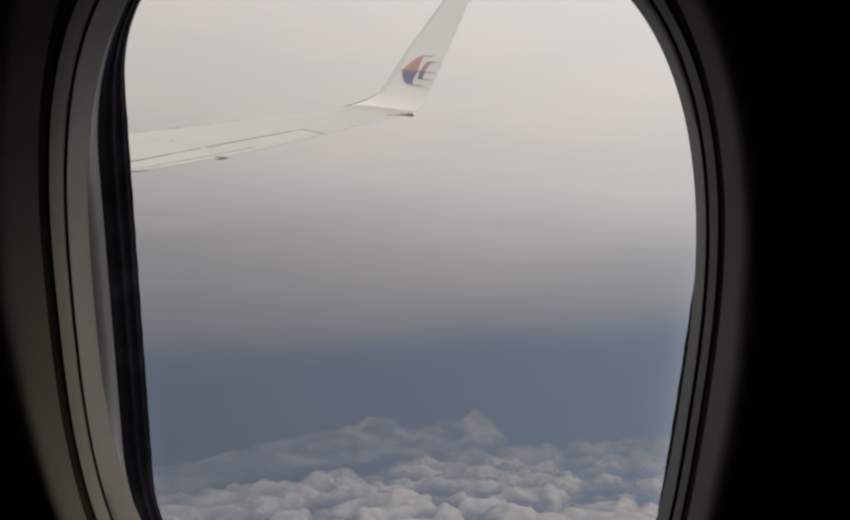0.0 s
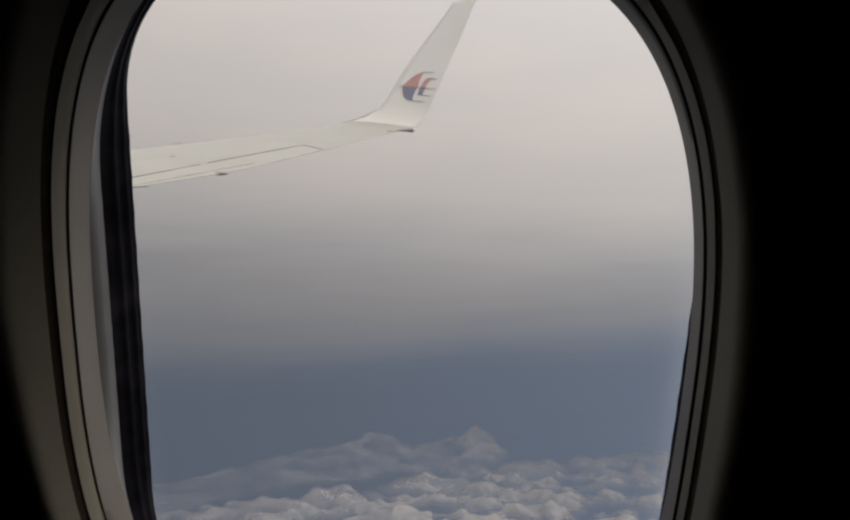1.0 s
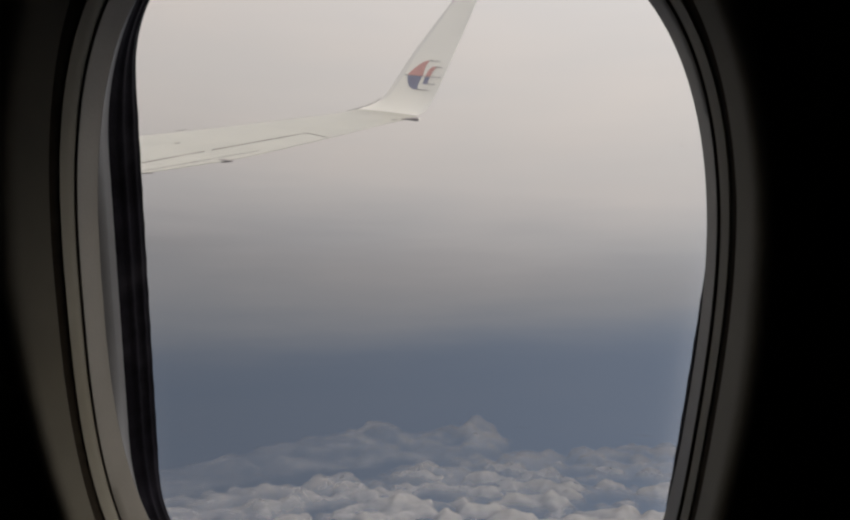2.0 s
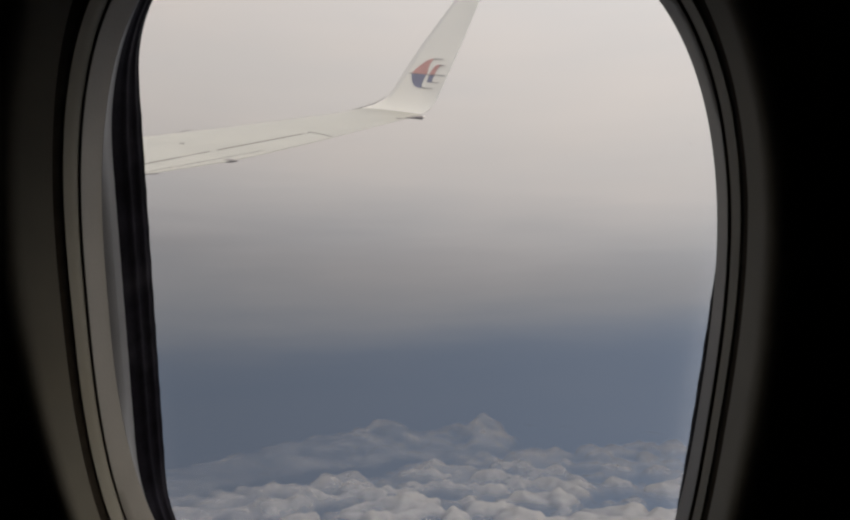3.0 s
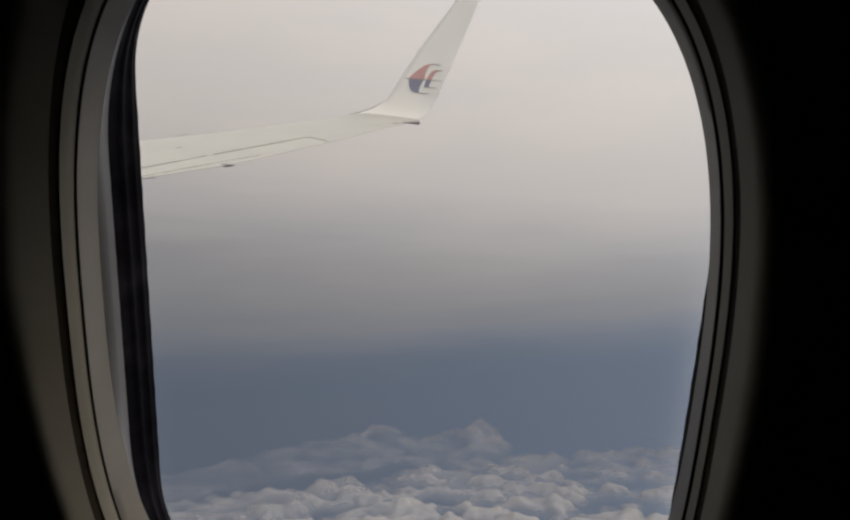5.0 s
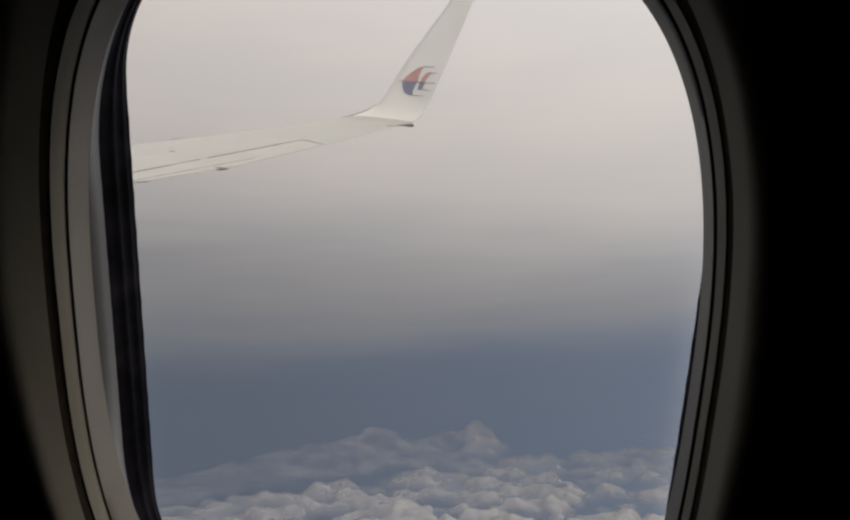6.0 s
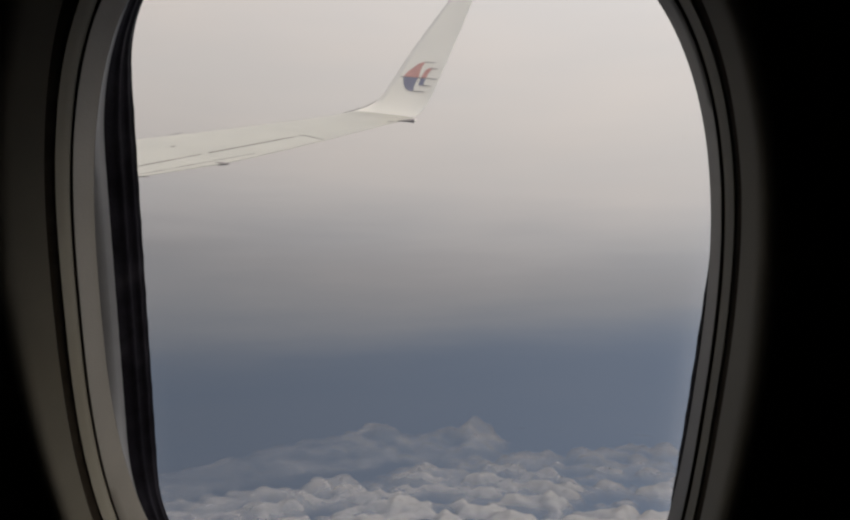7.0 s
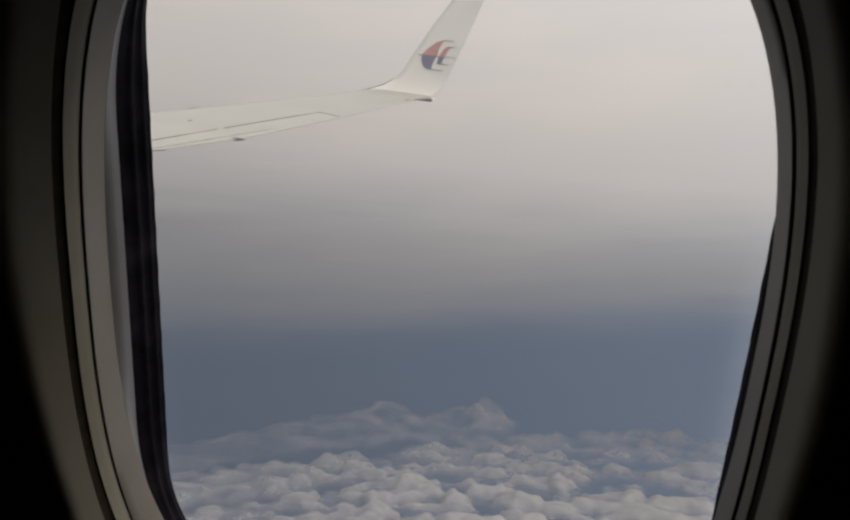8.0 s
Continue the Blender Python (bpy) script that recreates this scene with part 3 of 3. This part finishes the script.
def surf(x, y):
    x0, x1 = lerp_table(LE, y), lerp_table(TE, y)
    c = x1 - x0
    f = max(0.0, min(1.0, (x - x0) / c))
    th = 0.10 * c * (1.4845 * math.sqrt(f) - 0.63 * f - 1.758 * f * f + 1.4215 * f ** 3 - 0.5075 * f ** 4)
    return deck(y) + 0.006 * c * (1 - f) * f * 2 + 0.10 * th


def line(x0, y0, x1, y1, n=24):
    return [(x0 + (x1 - x0) * k / n, y0 + (y1 - y0) * k / n) for k in range(n + 1)]


for f0, f1 in ((0.0, 0.662), (0.685, 0.783), (0.787, 0.886), (0.891, 0.978)):
    seam("aileron_joint", line(-9.31 + 1.53 * f0, 5.78 + 6.62 * f0, -9.31 + 1.53 * f1, 5.78 + 6.62 * f1, 12), 0.017, label="dark aileron hinge joint")
seam("aileron_corner_joint", line(-7.80, 12.30, -7.77, 12.44, 3), 0.007, label="faint corner of the aileron joint")
seam("aileron_end_joint", line(-7.77, 12.45, -7.24, 12.33, 4), 0.012, label="dark aileron end joint")
seam("tab_joint", line(-8.85, 6.43, -7.60, 10.70), 0.009, label="thin trim tab joint")
for f0 in (0.597, 0.712):
    seam("tab_hinge", line(-8.85 + 1.25 * f0, 6.43 + 4.27 * f0, -8.835 + 1.25 * f0, 6.48 + 4.27 * f0, 2), 0.032, label="small dark trim tab hinge")

seam("tab_end", line(-8.20, 8.50, -7.99, 8.66, 3), 0.030, label="dark end of the trim tab")
seam("vent_mark", line(-9.93, 11.30, -9.88, 11.55, 3), 0.008, DARK_GREY, label="small dark vent on the wing")
seam("access_mark", line(-9.12, 10.38, -9.08, 10.46, 2), 0.024, DARK_GREY, label="small access cover on the wing")

# pale aileron skin between the joints, a hair above the panel
bm = bmesh.new()
ra = []
for k in range(25):
    y = 5.9 + 6.35 * k / 24
    xh = -9.35 + 1.51 * (y - 5.78) / 6.47 + 0.05
    xt = lerp_table(TE, y) - 0.02
    row = []
    for j in range(7):
        x = xh + (xt - xh) * j / 6
        row.append(Vector((x, y, surf(x, y) + 0.003)))
    row += [Vector((p.x, p.y, p.z - 0.012)) for p in row[::-1]]
    ra.append(row)
vs = loft(bm, ra)
bm.faces.new(vs[0])
bm.faces.new(vs[-1][::-1])
part("aileron", bm, WING_PAINT, wing, "pale grey aileron", smooth=False)


def spindle(name, a, b, half_w, half_h, mat, label, parent=wing, n=12, m=10):
    """A slim streamlined body from a to b."""
    bm = bmesh.new()
    a, b = Vector(a), Vector(b)
    d = (b - a).normalized()
    side = d.cross(Vector((0, 0, 1))).normalized()
    up = side.cross(d)
    rings = []
    for k in range(m + 1):
        f = k / m
        w = max(0.02, math.sin(math.pi * f ** 0.8) ** 0.8)
        rings.append([a.lerp(b, f) + side * half_w * w * math.cos(2 * math.pi * j / n) + up * half_h * w * math.sin(2 * math.pi * j / n) for j in range(n)])
    vs = loft(bm, rings)
    bm.faces.new(vs[0])
    bm.faces.new(vs[-1][::-1])
    return part(name, bm, mat, parent, label)


spindle("hinge_fairing", (-7.80, 9.84, -0.678), (-7.50, 9.92, -0.650), 0.055, 0.028, DARK_GREY, "dark grey hinge fairing under the trailing edge")
spindle("tip_strake", (-7.10, 14.66, 0.368), (-6.92, 14.83, 0.388), 0.045, 0.016, DARK_GREY, "thin dark strake at the wingtip")

# wedge-shaped fairing at the tip, open aft round the light
bm = bmesh.new()
tail, butt = Vector((-6.95, 14.80, 0.408)), Vector((-6.655, 15.06, 0.449))
along = (butt - tail).normalized()
across = along.cross(Vector((0, 0, 1))).normalized()
rings = []
for f in (0.0, 0.12, 0.35, 0.6, 0.82, 0.94, 1.0, 1.0, 0.9):
    inner = 0.7 if len(rings) >= 7 else 1.0
    h, w = (0.005 + 0.037 * f) * inner, (0.008 + 0.028 * f) * inner
    rings.append([tail.lerp(butt, f) + across * w * math.cos(j * math.pi / 6) + Vector((0, 0, h * math.sin(j * math.pi / 6))) for j in range(12)])
vs = loft(bm, rings)
bm.faces.new(vs[0])
bm.faces.new(vs[-1][::-1])
part("tip_light_fairing", bm, DARK_GREY, wing, "dark grey wedge-shaped wingtip light fairing")
spindle("tip_light", (-6.70, 15.03, 0.452), (-6.60, 15.10, 0.462), 0.026, 0.026, WHITE_PAINT, "small clear wingtip light")

# greyer strip along the winglet's leading edge
bm = bmesh.new()
rings = []
for k in range(4, len(WL) - 1):
    y, z, x0, x1 = WL[k]
    ya, za = WL[k - 1][:2]
    yb, zb = WL[k + 1][:2]
    sec = winglet_section(y, z, x0, x1, (yb - ya, max(zb - za, 0.02)), slant=0.11 * max(0.0, z - 2.6) / 0.7)
    nrm = Vector((0, -(zb - za), yb - ya)).normalized()
    c = x1 - x0
    top = [sec[j] + nrm * 0.004 for j in range(0, 4)]
    low = [sec[len(sec) - 1 - j] - nrm * 0.004 for j in range(0, 4)]
    nose = [Vector((x0 - 0.012, y, z))]
    rings.append(top[::-1] + nose + low)
loft(bm, rings)
part("leading_edge", bm, EDGE_GREY, winglet, "dull grey strip along the leading edge")

# ================= distance: overcast, sea and cloud deck =================
bm = bmesh.new()
N = 96
loft(bm, [[Vector((4600 * math.cos(2 * math.pi * k / N), 4600 * math.sin(2 * math.pi * k / N), z)) for k in range(N)] for z in (-1450, -700, 0, 900, 1700, 2450, 3300, 4300)])
backdrop = part("backdrop", bm, OVERCAST)
tagged(backdrop, "distant grey overcast layer over blue-grey haze", "sky", kind="structure")

bm = bmesh.new()
rim = [bm.verts.new((4605 * math.cos(2 * math.pi * k / N), 4605 * math.sin(2 * math.pi * k / N), -1440)) for k in range(N)]
bm.faces.new(rim)
sea = part("water", bm, SEA, smooth=False)
tagged(sea, "blue-grey hazy sea far below the clouds", "sea", kind="structure")


def blur(F, cells):
    """Gaussian smoothing of a height field."""
    ky = np.fft.fftfreq(F.shape[0])[:, None]
    kx = np.fft.rfftfreq(F.shape[1])[None, :]
    return np.fft.irfft2(np.fft.rfft2(F) * np.exp(-2 * (math.pi * cells) ** 2 * (kx * kx + ky * ky)), F.shape)


GRID = 88.0                    # usual distance between heaps, in metres


def cloud_deck():
    """Cumulus tops as one sheet: the upper hull of heaps that carry smaller and smaller puffs."""
    rng = np.random.RandomState(11)
    STEP = 5.0
    xs = np.arange(-3300, 800, STEP)
    ysr = np.arange(1250, 4300, STEP)
    X, Y = np.meshgrid(xs, ysr)
    H = np.zeros_like(X)
    yaw = radians(23.6)
    AZ = yaw - np.arctan2(-X, Y)
    R = np.hypot(X, Y)

    def add_puff(F, cx, cy, rx, ry, base, tall):
        i0, i1 = int((cx - rx - xs[0]) / STEP), int((cx + rx - xs[0]) / STEP) + 2
        j0, j1 = int((cy - ry - ysr[0]) / STEP), int((cy + ry - ysr[0]) / STEP) + 2
        i0, j0 = max(i0, 0), max(j0, 0)
        if i1 <= i0 or j1 <= j0 or i0 >= len(xs) or j0 >= len(ysr):
            return
        d2 = ((X[j0:j1, i0:i1] - cx) / rx) ** 2 + ((Y[j0:j1, i0:i1] - cy) / ry) ** 2
        h = np.where(d2 < 1, base + tall * np.sqrt(np.clip(1 - d2, 0, 1)), 0)
        F[j0:j1, i0:i1] = np.maximum(F[j0:j1, i0:i1], h)

    def at(F, cx, cy):
        i, j = int((cx - xs[0]) / STEP), int((cy - ysr[0]) / STEP)
        return F[j, i] if 0 <= i < len(xs) and 0 <= j < len(ysr) else 0.0

    def place(r_, az_):
        return -r_ * math.sin(yaw - az_), r_ * math.cos(yaw - az_)

    # how closely the deck stands at each place: far edge, and a gap of open sea
    front = np.interp(AZ, [-0.6, -0.30, -0.20, -0.13, -0.06, 0.0, 0.08, 0.15, 0.19, 0.22, 0.29, 0.36, 0.6],
                      [2720, 2750, 2820, 2920, 3000, 3140, 3350, 3450, 3420, 3650, 3800, 3750, 3650])
    cover = np.clip(1 - (R - front) / 200, 0, 1)
    gap = ((AZ - 0.262 + (R - 2700) / 16000) / 0.065) ** 2 + ((R - 2850) / 330) ** 2
    cover *= np.clip(1.6 * gap - 0.7, 0.66, 1)

    # heaps on a loose grid, wider than deep, then puffs piled on them
    heaps = []
    r_ = 1300.0
    while r_ < 3750:
        w = GRID / r_
        az_ = -0.55 + w * rng.rand()
        while az_ < 0.55:
            cx, cy = place(r_ + rng.uniform(-70, 70), az_)
            c = at(cover, cx, cy)
            if rng.rand() < 0.35 + 0.65 * c and c > 0.02:
                rad = rng.uniform(34, 68) * (0.42 + 0.58 * c)
                tall = rad * rng.uniform(0.5, 1.0)
                add_puff(H, cx, cy, rad * rng.uniform(0.9, 1.15), rad, 0.0, tall)
                heaps.append((cx, cy, rad, tall))
            az_ += w * rng.uniform(0.8, 1.35)
        r_ += GRID * 0.95

    def pile(F, group):
        for share, r0, r1, times_ in ((0.85, 0.32, 0.56, 9), (1.0, 0.15, 0.28, 14)):
            base_field = F.copy()
            for cx, cy, rad, tall in group:
                for _ in range(times_):
                    d, t = rad * share * math.sqrt(rng.rand()) * 1.15, rng.uniform(0, 2 * math.pi)
                    px, py = cx + d * math.cos(t), cy + d * math.sin(t)
                    small = rad * rng.uniform(r0, r1)
                    base = at(base_field, px, py)
                    if base > 5:
                        add_puff(F, px, py, small * rng.uniform(0.9, 1.1), small, max(0.0, base - 0.50 * small), small * rng.uniform(0.85, 1.15))

    pile(H, heaps)

    # hazy bank behind, rising to two towers
    B = np.zeros_like(X)
    towers = []
    for _ in range(440):
        az_ = rng.uniform(-0.34, 0.105)
        top = np.interp(az_, [-0.34, -0.30, -0.23, -0.13, -0.08, -0.055, -0.03, 0.0, 0.04, 0.065, 0.08, 0.1, 0.11],
                        [5, 22, 40, 58, 76, 128, 82, 58, 88, 148, 112, 40, 12])
        back = rng.rand() ** 0.6                 # the nearer, the lower
        near_ = np.interp(az_, [-0.34, -0.2, -0.08, 0.1], [2900, 3080, 3300, 3400])
        cx, cy = place(near_ + np.interp(az_, [-0.34, -0.08], [420, 720]) * back, az_)
        rad, tall = rng.uniform(26, 56), max(12.0, top * (0.25 + 0.75 * back) * rng.uniform(0.5, 1.0))
        add_puff(B, cx, cy, rad * rng.uniform(0.9, 1.2), rad, 0.0, tall)
        towers.append((cx, cy, rad, tall))
    pile(B, towers)
    # drag the round outlines about a little, then soften
    J, I = np.indices(H.shape).astype(float)
    for grid in (J, I):
        for cells, amp in ((2.5, 0.8), (9.0, 1.0)):
            f = blur(rng.randn(*H.shape), cells)
            grid += amp * f / f.std()
    J, I = np.clip(J, 0, H.shape[0] - 1.001), np.clip(I, 0, H.shape[1] - 1.001)
    j0, i0 = J.astype(int), I.astype(int)
    fj, fi = J - j0, I - i0

    def warped(F):
        return (F[j0, i0] * (1 - fj) + F[j0 + 1, i0] * fj) * (1 - fi) + (F[j0, i0 + 1] * (1 - fj) + F[j0 + 1, i0 + 1] * fj) * fi

    def finished(F, soften):
        solid = warped(blur((F > 4).astype(float), 2.0))
        F = blur(warped(F), soften)
        for cells, amp in ((1.6, 0.6), (3.5, 1.5)):
            f = blur(rng.randn(*F.shape), cells)
            F += amp * f / f.std() * np.clip(F / 20, 0, 1)
        return F, np.clip((solid - 0.15) / 0.7, 0, 1)

    H, solid = finished(H, 1.7)
    far = np.clip(0.74 - (R - 2350) / 2400, 0.31, 0.74)          # distance haze, put in as falling opacity
    far = far * np.interp(AZ, [-0.36, -0.22, -0.06, 0.06, 0.16, 0.26], [0.52, 0.62, 0.82, 1.0, 1.05, 1.15])      # and more of it towards the nose
    # feet fray, and their low opacity stands for blue shade in the valleys
    T = blur(solid * far * (0.30 + 0.70 * np.clip((H - 7) / 38, 0, 1)), 1.6)
    B, solid_b = finished(B, 2.0)
    patch = blur(rng.randn(*H.shape), 11.0)
    # the bank's haze is likewise put in as low opacity
    TB = blur(solid_b, 2.5) * np.clip(0.95 + 0.22 * patch / patch.std(), 0.25, 1.35) * (0.24 + 0.10 * np.clip((B - 40) / 80, 0, 1)) * np.interp(AZ, [-0.36, -0.2, 0.0], [0.75, 0.9, 1.0])

    def sheet(name, height, alpha, mat):
        keep = (height > 1.5) & (alpha > 0.012)
        quad = keep[:-1, :-1] | keep[1:, :-1] | keep[:-1, 1:] | keep[1:, 1:]
        idx = np.arange(H.size).reshape(H.shape)
        q = np.stack([idx[:-1, :-1][quad], idx[:-1, 1:][quad], idx[1:, 1:][quad], idx[1:, :-1][quad]], 1)
        used = np.unique(q)
        remap = np.zeros(H.size, int)
        remap[used] = np.arange(len(used))
        co = np.stack([X.ravel(), Y.ravel(), height.ravel() - 690], 1)[used]
        me = bpy.data.meshes.new(name)
        me.from_pydata(co.tolist(), [], remap[q].tolist())
        a = me.attributes.new("thickness", 'FLOAT', 'POINT')
        a.data.foreach_set("value", alpha.ravel()[used].astype(np.float32))
        me.polygons.foreach_set("use_smooth", [True] * len(me.polygons))
        me.materials.append(mat)
        return new(name, me)

    return sheet("cloud_deck", H, T, CLOUD), sheet("cloud_bank", B, TB, HAZY_CLOUD)


clouds, bank = cloud_deck()
tagged(bank, "faint hazy bank of far cumulus with two towers", "clouds", kind="stuff")
tagged(clouds, "broken deck of grey-white cumulus clouds below the aircraft", "clouds", kind="stuff")
